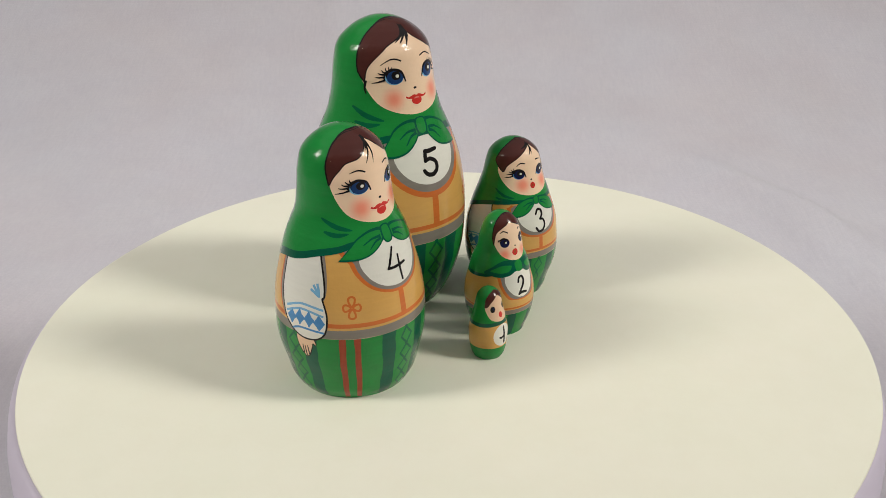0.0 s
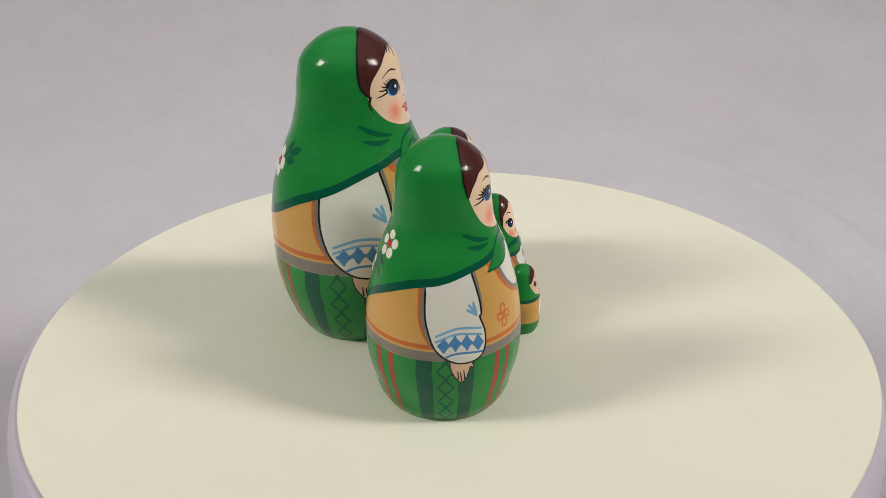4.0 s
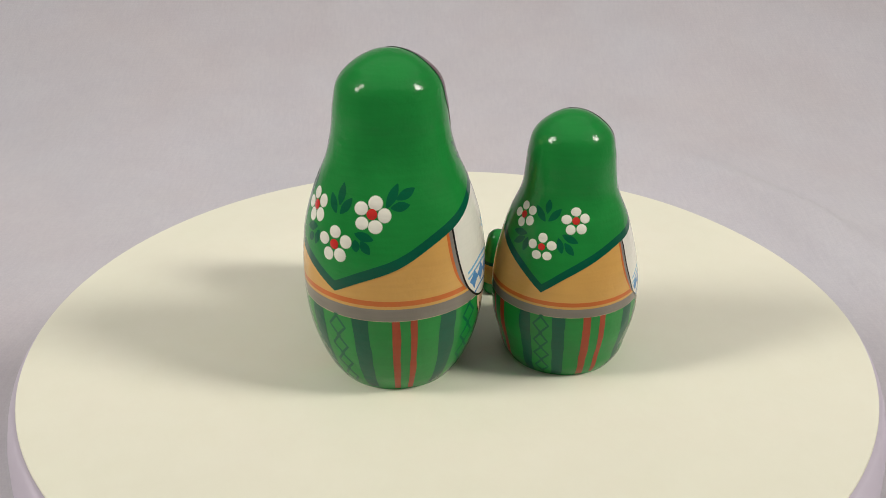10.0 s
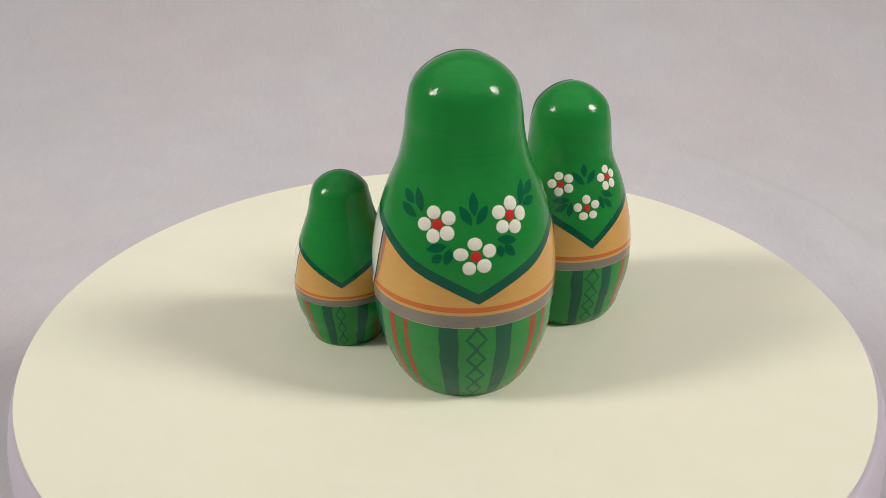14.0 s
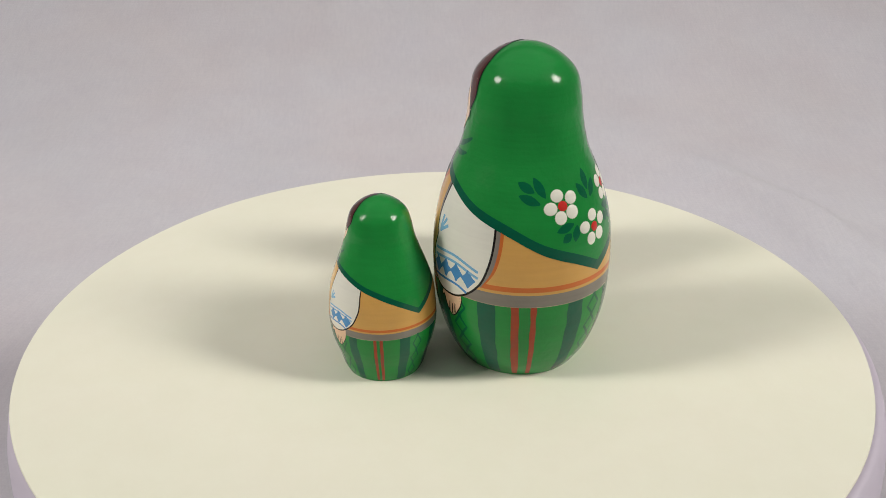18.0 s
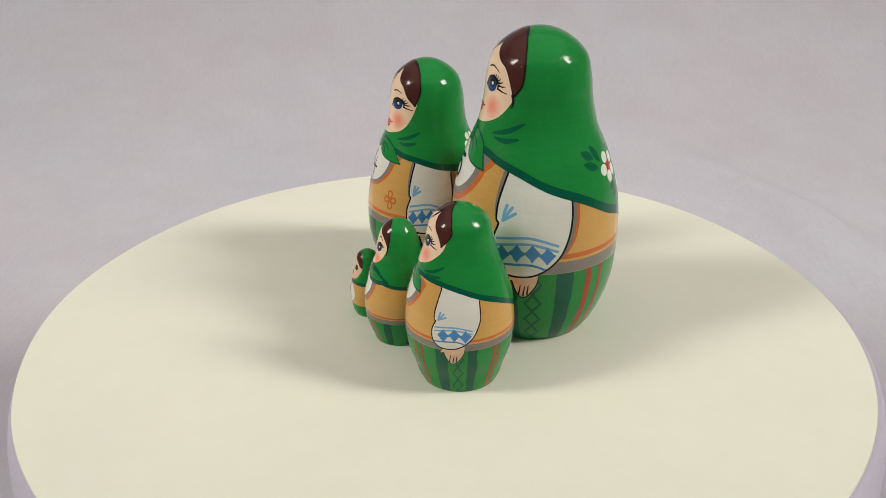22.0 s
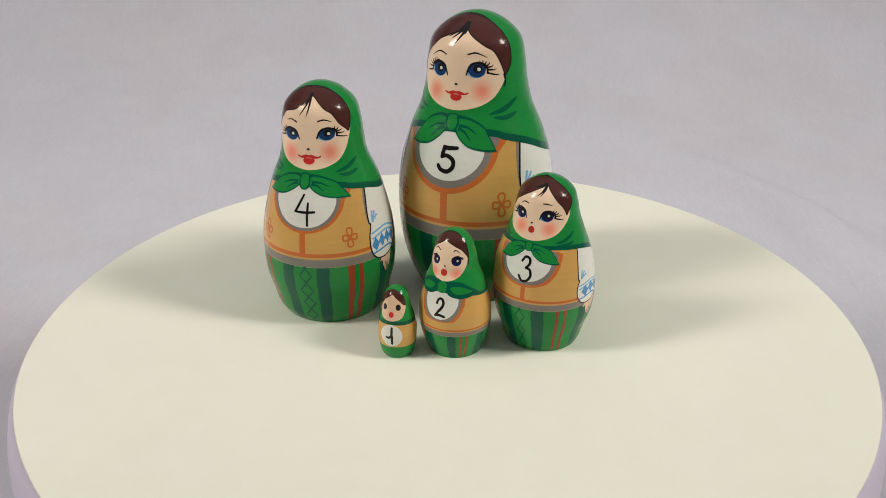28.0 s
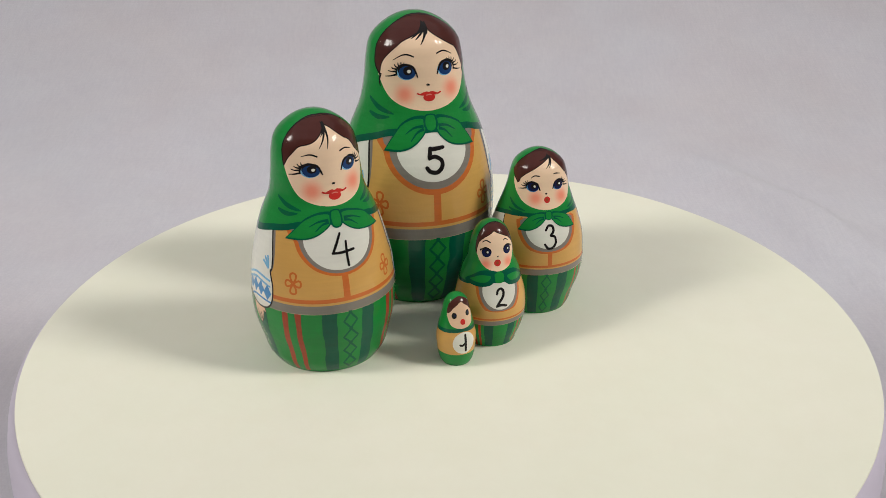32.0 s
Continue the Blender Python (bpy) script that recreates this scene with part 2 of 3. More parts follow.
STRIPES = {     # edges of the dark bars, edges of the red bars, middles of the diamond chains
    "5": (((-21, -9), (9, 21), (61, 73), (98.9, 110), (156.7, 168), (-169, -158.5), (-114.2, -102.5), (-73, -61)),
          ((37, 42), (48.5, 52.5), (120.3, 125.2), (132.3, 136), (-144.5, -139.6), (-133.2, -129), (-52, -47), (-41, -36.5)), (0, 83.3, 179.3, -90)),
    "4": (((-20.5, -9), (11, 22), (69, 80), (98, 109), (163.7, 173), (-169.6, -160), (-110.5, -99), (-80, -69)),
          ((37.8, 43.2), (47.4, 52), (129, 133), (140.5, 146), (-146.8, -140.4), (-133.2, -128.6), (-52.4, -47.6), (-41.1, -36.6)), (1.3, 90, -178.5, -89.5)),
    "3": (((-26, -13), (10.5, 24.5), (66, 79), (100.5, 110.8), (156, 168), (-164, -152), (-111, -100), (-79, -66)),
          ((37.8, 41.2), (47.2, 50.6), (128.3, 131.6), (134.9, 138.4), (-139, -135.5), (-132, -128.5), (-50, -46.5), (-41.5, -38)), (-3, 90, 177, -90)),
    "2": (((-27, -12), (12.7, 27), (63, 77), (103, 117), (153, 167), (-167, -153), (-117, -103), (-77, -63)),
          ((33, 37), (43, 46.6), (133, 137), (143, 147), (-147, -143), (-137, -133), (-47, -43), (-37, -33)), ()),
}


def skirt(d, top, rows, which):
    """Dark bars, pairs of thin red ones and chains of diamonds, all brushed by hand."""
    dark, red, chains = STRIPES[which]
    for mat, bars in ((DARK, dark), (STRIPE, red)):
        for a, b in bars:
            mid = (a + b) / 2
            edge = [[], []]
            for i in range(29):
                v = 0.010 + (top - 0.010) * i / 28
                for k in (0, 1):
                    bend = noise.noise(Vector((a * 0.37 + 5 * k, i * 0.2, d.h * 90))) * 1.1
                    edge[k].append(((a, b)[k] + bend * min(1, (b - a) / 8), v))
            n = max(int((b - a) / 2), 2)
            grid = [[d.vert(l[0] + (r[0] - l[0]) * j / n, l[1], 2.4) for j in range(n + 1)] for l, r in zip(*edge)]
            for p, q in zip(grid, grid[1:]):
                for j in range(n):
                    d.face((p[j], p[j + 1], q[j + 1], q[j]), mat)
    for c in chains:
        z = top - 0.004
        for i in range(rows):
            tall = min((top - 0.02) / rows * (1.08 - 0.06 * i), z - 0.006)
            half = 5.8 + 0.7 * noise.noise(Vector((c, i * 3.1, 0.5)))
            zm = z - tall / 2
            for s in (-1, 1):
                d.stroke(flow([(c - s * half * 0.2, z + 0.006), (c + s * half, zm)], 4) + flow([(c + s * half, zm), (c - s * half * 0.2, z - tall - 0.002)], 4)[1:], 0.0080, LEAF, 2.2 + 0.2 * s, n=1)
            z -= tall


def sleeve(d, s, start=50.4, gain=1.0, lift=0.0, trim=True):
    """One arm: armhole trim, white sleeve with blue cuff, and the palm. s: side."""
    def q(t, v):
        return s * (start + gain * (t - 50.4)), d.w(v) + lift

    line = [(101, .64), (100.5, .55), (100, .47), (97, .40), (91.4, .342), (81, .297), (70, .281), (58, .288), (51.5, .325), (50.4, .384), (54.2, .447), (52.5, .463), (53, .52), (57, .60), (62, .66)]
    if trim:
        for off, mat, lay, wd in ((4.6, ORANGE, 2, 0.016), (2.0, GREY, 3, 0.020)):
            d.stroke([q(t + off * k / gain, v) for t, v, k in ((101, .64, 1), (100.5, .55, 1), (100, .47, 1), (97, .40, .9), (91, .345, .55))], wd, mat, lay)
            if mat is GREY:
                d.stroke([q(t - off * 0.9 / gain, v) for t, v in ((61, .66), (56, .60), (53.5, .53), (54, .47), (58, .43))], wd * .7, mat, lay)
    edge = [q(t, v) for t, v in line]
    d.stroke(edge + edge[:1], 0.0135, BLACK, 4, n=6)
    d.poly(edge, WHITE, 5)
    for v0, v1, v2, mat, wd in ((.385, .412, .400, PALE, .0085), (.366, .392, .378, PALE, .0085), (.306, .322, .314, BLUE, .0080)):
        lo = 92 if v0 > .35 else 84
        d.stroke([q(lo, v0), q(74, v1), q(52.5, v2)], wd, mat, 6)
    for t in (85, 75.7, 66.2, 56.6) if d.h > .08 else (84.6, 73.4, 62.4):
        mid = .350 + .013 * (1 - abs(t - 72) / 18)
        hx, hz = (5.4, .031) if d.h > .08 else (6.6, .040)
        d.poly([q(t + hx, mid), q(t, mid + hz), q(t - hx, mid), q(t, mid - hz)][::1 if s > 0 else -1], BLUE, 6, n=1, grid=2.0)
    for tip in ((58.6, .512), (62.5, .506), (65.0, .488)):
        d.stroke([q(56.0, .456), q((tip[0] + 55.5) / 2, (tip[1] + .458) / 2), q(*tip)], 0.0100, PALE, 6, taper=(0.6, 0.9), swell=0.2)
    palm = [(83, .305), (72, .300), (64, .296), (61, .272), (60, .258), (63.5, .263), (65.5, .240), (68.5, .216), (72, .204), (75.5, .210), (79, .226), (83, .252), (84.5, .280)]
    palm = [(61 + (t - 60) * .76, v) for t, v in palm]
    big = 1.0 if d.h > .08 else 1.30
    palm = [(66 + (t - 66) * big, .295 + (v - .295) * (1 + (big - 1) * .5)) for t, v in palm]
    edge = [q(t, v) for t, v in palm]
    d.stroke(edge[2:], 0.0085, BLACK, 3, n=4)
    d.poly(edge, FLESH, 3.5, n=4)
    for a, b in (((69.0, .213), (70.5, .250)), ((72.5, .206), (74.0, .246)), ((76.0, .214), (77.0, .250))):
        a, b = ((66 + (61 + (t - 60) * .76 - 66) * big, .295 + (v - .295) * (1 + (big - 1) * .5)) for t, v in (a, b))
        d.stroke([q(*a), q(*b)], 0.0060, BLACK, 4.3, taper=(1, 0.5))


def bow(d, wide=1.0, droop=1.0, knot=1.0):
    def w(z):
        return d.w(.680 + (z - .680) * droop)

    if d.h < .05:       # the small doll's bow is two plain leaves
        leaf = ((3, .640), (20, .658), (40, .648), (58, .606), (73, .560), (58, .541), (36, .534), (14, .560))
        for s, up in ((-1, .004), (1, -.002)):
            d.poly([(s * t, v + up) for t, v in leaf], DARK, 11, n=5)
            d.poly([(s * (39 + (t - 39) * .62), .592 + (v - .592) * .46 + up) for t, v in leaf], THICK, 12, n=5)
        d.poly([(-8, .640), (8, .640), (9, .600), (6, .572), (-6, .572), (-9, .600)], THICK, 13, n=4)
        return
    for s, shape in ((-1, ((-.012, .693), (-.050, .697), (-.090, .676), (-.118, .640), (-.152, .587), (-.154, .583), (-.148, .583), (-.105, .584), (-.062, .602), (-.018, .648))),
                     (1, ((.012, .693), (.048, .694), (.098, .668), (.122, .634), (.149, .586), (.151, .582), (.145, .582), (.105, .586), (.055, .603), (.015, .648)))):
        pts = d.front([(x * wide, w(z)) for x, z in shape])
        d.poly(pts, DARK, 11, n=5)
        cx, cz = sum(x for x, _ in shape) / 10, sum(z for _, z in shape) / 10
        pts = d.front([((cx + (x - cx) * 0.90) * wide, w(cz + (z - cz) * 0.85)) for x, z in shape])
        d.poly(pts, THICK, 12, n=5)
        for a, b in (((.025, .664), (.085, .640)), ((.025, .655), (.070, .618))):
            d.stroke(d.front([(s * a[0] * wide, w(a[1])), (s * (a[0] + b[0]) / 2 * wide, w((a[1] + b[1]) / 2 + .008)), (s * b[0] * wide, w(b[1]))]), 0.0085, DARK, 13, taper=(1.2, 0.3))
    for grow, mat, lay in ((1.0, DARK, 13), (0.72, THICK, 14)):
        d.poly(d.front([(x * grow, w(.700 - (.700 - (.674 + (z - .674) * (0.5 + grow / 2))) * knot)) for x, z in ((-.016, .700), (.016, .700), (.024, .676), (.018, .652), (0, .645), (-.018, .652), (-.024, .676))]), mat, lay, n=4)


def opening(d, mat, layer, grow=0.0):
    w, grow = d.w, grow + (d.broad - 1) * 60
    half = [(0, .992), (30, .988), (50, .970), (59, .935), (61, .895), (59.5, .850), (54, .808), (44.5, .766), (34, .739), (18, .719)]
    half[:4] = [(0, .983), (30, .974), (47, .957), (56.5, .930)]
    pts = [(t * (1 + grow / 60), w(v)) for t, v in half] + [(0, w(.711))] + [(-t * (1 + grow / 60), w(v)) for t, v in half[:0:-1]]
    d.poly(pts, mat, layer)


FACES = {
    "5": dict(eyes=((-22.7, .835), (23.3, .841)), size=(9.9, .0236), line=1.0, lashes=7, nose=(.2, .792), blush=((-24.7, .763), (28.1, .772), .045),
              right=((56, .815), (54.7, .831), (50, .866), (43, .898), (33.8, .912), (14.2, .945), (8, .962)), part=(5.3, .972),
              left=((2, .962), (-11.2, .947), (-28.6, .928), (-36, .912), (-47, .885), (-54, .858), (-56.5, .82)),
              brows=(((-14.5, .879), (-22, .889), (-29.5, .886), (-39, .871)), ((12.2, .885), (21, .894), (28, .889), (35, .879))),
              lock=((6, .976), ((-18.4, .934), (-12, .931), (-5.8, .917), (-.1, .934), (5, .944)), .0095), mouth=(.9, .752, .0185, .0145)),
    "4": dict(eyes=((-23.1, .820), (29.3, .826)), size=(11.6, .0242), line=1.25, lashes=5, nose=(3.1, .765), blush=((-23.6, .744), (32.2, .754), .052),
              right=((62.4, .826), (58, .838), (48.4, .863), (39.3, .902), (29, .920), (15.4, .953), (8, .964)), part=(4.3, .972),
              left=((0, .955), (-10.9, .930), (-21.7, .914), (-38.3, .903), (-47, .88), (-53.6, .860), (-60, .83)),
              brows=(((-13.8, .865), (-23.5, .877), (-34.8, .870)), ((17.2, .873), (26.6, .882), (37.6, .873))),
              lock=((4, .972), ((-10.9, .894), (.4, .891), (-6.8, .931)), .0080), mouth=(3.6, .7195, .0222, .0180)),
    "3": dict(eyes=((-26.6, .820), (24, .825)), size=(11.0, .0280), line=1.5, hair=1.08, lashes=5, nose=(-2.3, .78), blush=((-21.2, .755), (27.9, .756), .060),
              right=((60, .822), (58.6, .837), (52, .872), (43.3, .899), (34, .935), (28, .954)), part=(22, .974),
              left=((10, .963), (-2.5, .952), (-20, .929), (-42.4, .889), (-52, .865), (-59, .83)),
              brows=(((-14, .877), (-25, .882), (-32.4, .866)), ((15, .886), (22.8, .889), (33, .882))),
              lock=((21, .976), ((-16.7, .956), (0, .921), (7.3, .922)), .0105), mouth=(-1, .747, .0180, .0185)),
    "2": dict(eyes=((-29.3, .794), (29.7, .804)), size=(13.0, .0350), line=2.1, lashes=2, nose=(.2, .762), blush=((-29.7, .702), (29.4, .711), .062),
              right=((60, .762), (61.5, .80), (60, .834), (44.3, .885), (16.4, .922), (2, .936)), part=(-8, .945),
              left=((-22, .925), (-38, .902), (-53.3, .867), (-57, .82), (-58, .775)),
              brows=(((-19, .866), (-33, .882), (-45, .864)), ((22, .872), (30.2, .882), (41.3, .860))),
              lock=((0, .95), (), .01), mouth=(-1.2, .714, .0265, .0265)),
}
LASHES = ((.25, .95, .32, 1.28), (.50, .85, .68, 1.36), (.80, .70, 1.05, 1.24), (1.0, .55, 1.50, 1.02), (1.15, .35, 1.90, .62), (1.2, .05, 2.25, .08), (1.12, -.35, 2.60, -.75))


def fringe(d, layer, f):
    """Painted hair with a parting and a dark line along the scarf."""
    w, turn = d.w, d.shift
    top = [(0, d.crown), (25, d.crown - .001), (45, d.crown - .008), (57, .962)]
    side = [(61, .930), (62, .895), (60.3, .853)]
    outer = [(t * d.broad * f.get("hair", 1.035), w(v)) for t, v in top + side]
    own = [(t - turn, v) for t, v in f["right"] + (f["part"],) + f["left"]]
    outer = [p for p in outer if p[1] > f["right"][0][1] + .02]
    d.poly(outer + own + [(-t, v) for t, v in outer[:0:-1]], HAIR, layer, n=4)
    d.stroke(own, 0.0036 * f["line"] ** .5, BLACK, layer + 0.7, taper=(1.0, 0.8), n=6)
    rim = outer[1:] + own[:1]
    other = outer[1:] + [(-own[-1][0], own[-1][1])]
    d.stroke([(-t, v) for t, v in other[::-1]] + [(0, w(d.crown))] + rim, 0.0050 * f["line"] ** .5, BLACK, layer + 0.6, n=10)


def big_face(d, skin, which):
    """Plain painted shapes: eyes, brows, nose, lips."""
    f, turn = FACES[which], d.shift
    opening(d, skin, 9)
    fringe(d, 10, f)
    line = f["line"]

    def at(points):
        return [(t - turn, v) for t, v in points]

    if which == "5":
        for s in (-1, 1):
            d.stroke([(s * 55.0, .825), (s * 56.5, .800), (s * 54.5, .782)], 0.008, BLACK, 11, taper=(1.2, 0.3))
    rx, rz = f["size"]
    for s, (t, v) in zip((-1, 1), f["eyes"]):
        t -= turn
        wide = radians(rx) * d.rad(v)
        if which != "2":
            d.blob(t - .08 * rx, v - .12 * rz, wide * 1.07, rz * .96, PALE if line < 1.4 else BLUE, 11)
        d.blob(t, v + .14 * rz, wide * 1.02, rz * .95, BLACK, 12)
        d.blob(t, v - .09 * rz, wide * .95, rz * .90, NAVY if line < 1.4 else INK, 13)
        d.blob(t + .10 * rx, v + .16 * rz, wide * (.52 if which != "2" else .38), rz * (.58 if which != "2" else .42), BLACK, 14)
        d.blob(t + .24 * rx, v + .10 * rz, wide * .20, rz * .23, WHITE, 15)
        d.stroke([(t + s * a * rx, v + b * rz) for a, b in (((-1.20, -.75), (-1.0, -.05), (-.66, .62), (.2, .98), (.95, .62), (1.22, .0), (1.16, -.42)) if which != "2" else ((-.8, .5), (.1, 1.0), (.8, .75), (1.3, .45)))], 0.0078 * line ** .7, BLACK, 14, taper=(.55, .6), swell=.35)
        for a, b, e, g in LASHES if f["lashes"] == 7 else LASHES[2:] if f["lashes"] == 5 else LASHES[3:5]:
            if f["lashes"] == 2:
                e, g = a + .30, b + .22
            d.stroke([(t + s * a * rx, v + b * rz), (t + s * ((a + e) / 2 + .08) * rx, v + ((b + g) / 2 - .08) * rz), (t + s * e * rx, v + g * rz)], 0.0050 * line ** .8, BLACK, 14, taper=(1.3, 0.35))
    for brow in f["brows"]:
        d.stroke(at(((brow[0][0], brow[0][1] + .003),) + brow[1:]), 0.0050 * line ** .8, BLACK, 11, taper=(.9, 0.35), swell=.25)
    t, v = f["nose"]
    d.stroke(at(((t - 1.6, v - .001), (t, v + .002), (t + 1.8, v - .001))), 0.006 * line ** .8, BLACK, 11)
    root, tips, thick = f["lock"]
    for t, v in tips:
        d.stroke(at((root, ((root[0] + t) / 2 + 2.0, (root[1] + v) / 2), (t, v))), thick, BLACK, 11, taper=(1.5, 0.2))
    t, v, mx, mz = f["mouth"]
    deg = math.degrees(mx / d.rad(v))
    if which in "54":
        d.poly(at(((t - 1.65 * deg, v + .84 * mz), (t - .55 * deg, v + 1.40 * mz), (t, v + 1.22 * mz), (t + .55 * deg, v + 1.40 * mz), (t + 1.7 * deg, v + .80 * mz), (t + .7 * deg, v + .64 * mz), (t, v + .66 * mz), (t - .8 * deg, v + .64 * mz))), RED, 11, n=4, grid=2.5)
        d.blob(t - turn, v + .08 * mz, mx * 1.08, mz * .90, RED, 12)
        d.stroke(at(((t - 2.15 * deg, v + 1.10 * mz), (t - 1.8 * deg, v + .86 * mz), (t - 1.2 * deg, v + .72 * mz), (t, v + .72 * mz), (t + 1.3 * deg, v + .72 * mz), (t + 1.9 * deg, v + .86 * mz), (t + 2.25 * deg, v + 1.10 * mz))), 0.0052 * line, RED, 12.5)
        d.stroke(at(((t - .55 * deg, v + .56 * mz), (t, v + .70 * mz), (t + .55 * deg, v + .56 * mz))), 0.0045, PINK, 13, taper=(.4, .4), swell=.5)
    else:
        d.blob(t - turn, v, mx, mz, RED, 11)
        d.blob(t - turn, v, mx * .4, mz * .45, STRIPE, 12)


BLOOMS = {      # middle and petals of each flower, then stalk end and tip of each leaf
    "5": ((((153.8, .585), (150.3, .614), (161.1, .604), (160.7, .565), (151.7, .554), (144.8, .581)),
           ((-156.2, .600), (-154.0, .629), (-147.6, .598), (-153.6, .568), (-162.8, .575), (-164.2, .613)),
           ((178.6, .504), (178.2, .538), (-173.0, .518), (-176.5, .478), (174.6, .473), (169.6, .511))),
          (((176.4, .588), (168.5, .634)), ((178.5, .611), (178, .667)), ((180.1, .589), (187.6, .633)),
           ((137.5, .595), (123, .618)), ((133.5, .627), (122, .652)), ((141.5, .612), (133.5, .664)),
           ((-146.1, .618), (-137.5, .676)), ((-138.9, .638), (-125, .662)), ((-143, .617), (-130.2, .622)),
           ((160.6, .531), (148.5, .516)), ((158.1, .505), (152.3, .484)), ((163.3, .524), (160.8, .481)),
           ((-167, .545), (-154.8, .533)), ((-162.7, .526), (-156.8, .494)), ((-166.6, .528), (-165.2, .496))), .0200, .0186),
    "4": ((((147.9, .637), (145.2, .667), (156.8, .660), (157.4, .625), (147.3, .610), (138.8, .636)),
           ((-154.2, .649), (-154.2, .679), (-145.0, .656), (-149.0, .622), (-159.4, .620), (-163.8, .653)),
           ((175.7, .550), (175.6, .582), (-175.4, .560), (-178.4, .522), (172.2, .519), (166.8, .553))),
          (((174.5, .638), (161, .681)), ((175.2, .665), (175.2, .712)), ((178.2, .641), (189.6, .684)),
           ((158.6, .581), (142.3, .573)), ((157.2, .566), (145.8, .533)), ((160.5, .569), (158.5, .519)),
           ((-166.5, .601), (-152.7, .575)), ((-164.0, .573), (-156.3, .533)), ((-170.0, .588), (-166.1, .538))), .0185, .0165),
}


def flowers(d, which):
    blooms, leaves, rx, rz = BLOOMS[which]
    for (th, v), *petals in blooms:
        for k, (t, z) in enumerate(petals):
            d.blob(t, z, rx * (1.02 + .06 * math.sin(3 * k + th)), rz * (1.02 + .06 * math.cos(5 * k + th)), THIN, 8.8)
            d.blob(t, z, rx * (.94 + .06 * math.sin(3 * k + th)), rz * (.94 + .06 * math.cos(5 * k + th)), PETAL, 9 + k % 2, puff=8)
        d.blob(th, v, rx * .76, rz * .76, RED, 11, puff=7)
    for (t, v), (e, z) in leaves:
        m = ((t + e) / 2, (v + z) / 2)
        dx, dz = radians(e - t) * d.rad(m[1]), z - v
        d.blob(m[0], m[1], .0128, math.hypot(dx, dz) / 2 * 1.06, LEAF, 8.6, turn=math.degrees(math.atan2(-dx, dz)), leaf=0.55)


def dressed_doll(height, radii, which, remap, edge, emb, sleeves, mark, wide=1.0, bib=1.0, broad=1.0, turn=0.0, lean=0.0, crown=.992, droop=1.0, knot=1.0, rings=((.158, .140), (.141, .120), (.121, .094))):
    """The four larger dolls, which share one design."""
    xs = (0, .291, .33, .357, .404, .492, .62, .672, .711, .757, .838, 1)
    d = Doll(height, radii, remap[1], (xs, remap))
    w, d.broad, d.lean, d.crown = d.w, broad, lean, crown
    at = scarf_edge(edge)
    d.body(((w(.291) - .0016, GREEN), (w(.291), WORN), (w(.330), GREY), (w(.70), VEST), (1.1, GREEN)))
    skirt(d, w(.291) - .0014, 4 if height > .08 else 3 if height > .05 else 0, which)
    d.strip(lambda t: w(.3395), lambda t: w(.3555), -180, 180, ORANGE, 1, nv=2)
    if height > .05:
        d.strip(lambda t: w(.35), lambda t: w(.47), -2.6, 2.6, ORANGE, 1, nv=6, step=1.3)
    for s in (-1, 1) if emb else ():
        th, v = s * 41.5, w(.413)
        for k in range(4):
            a = radians(90 * k)
            long = .040 if k % 2 else .031
            u = np.array([math.cos(a), math.sin(a)])
            n = np.array([-u[1], u[0]])
            loop = [u * long * q + n * .013 * z for q, z in ((0.05, 0), (.45, .75), (.85, .85), (1, 0), (.85, -.85), (.45, -.75), (.05, 0))]
            d.stroke([(th + math.degrees(p[0] / d.rad(v)), v + p[1]) for p in loop], .0075, ORANGE, 1, n=5)
    for (rx, rz), mat, lay in zip(rings, (ORANGE, GREY, WHITE), (2, 3, 4)):
        c = .586
        rx *= bib
        low = [(rx * math.sin(radians(a)), w(c - rz * math.cos(radians(a)))) for a in range(-90, 91, 15)]
        up = rx * (1.0 if height > .07 else .86)
        ends = ((up, w(.655)), (-up, w(.655))) if lay < 4 else ((rx * .93, w(.62)), (rx * .6, w(.66)), (-rx * .6, w(.66)), (-rx * .93, w(.62)))
        d.poly(d.front(low + list(ends)), mat, lay, n=3)
    digit(d, which, 0.5, *mark)
    if sleeves:
        for s, cut in zip((-1, 1), sleeves):
            sleeve(d, s, *cut)
    d.strip(at, lambda t: w(.740), -180, 180, GREEN, 7, nv=24, thin=3.0)
    d.strip(lambda t: at(t), lambda t: at(t) + .026 - .006 * math.cos(radians(t)), -180, 180, DARK, 8, nv=2)
    for s in (-1, 1) if height > .05 else ():
        for a, b, wd in (((36, .700), (70, .742), .016), ((40, .690), (66, .696), .015)):
            d.stroke([(s * a[0], w(a[1])), (s * (a[0] + b[0]) / 2, w((a[1] + b[1]) / 2 - .007)), (s * b[0], w(b[1]))], wd, LEAF, 8, taper=(0.15, 0.35), swell=0.75)
    if which in BLOOMS:
        flowers(d, which)
    bow(d, wide, droop, knot)
    places = []
    for th, v in FACES[which]["blush"][:2]:
        r = d.rad(v)
        places.append(((r * math.sin(radians(th)) * height, -r * math.cos(radians(th)) * height, v * height), FACES[which]["blush"][2] * height, ROSE))
    skin = lacquer("flesh_with_blush", (0.90, 0.655, 0.46), vary=0.03, cheeks=places)
    d.shift = turn
    big_face(d, skin, which)
    return d.finish("nesting_doll")


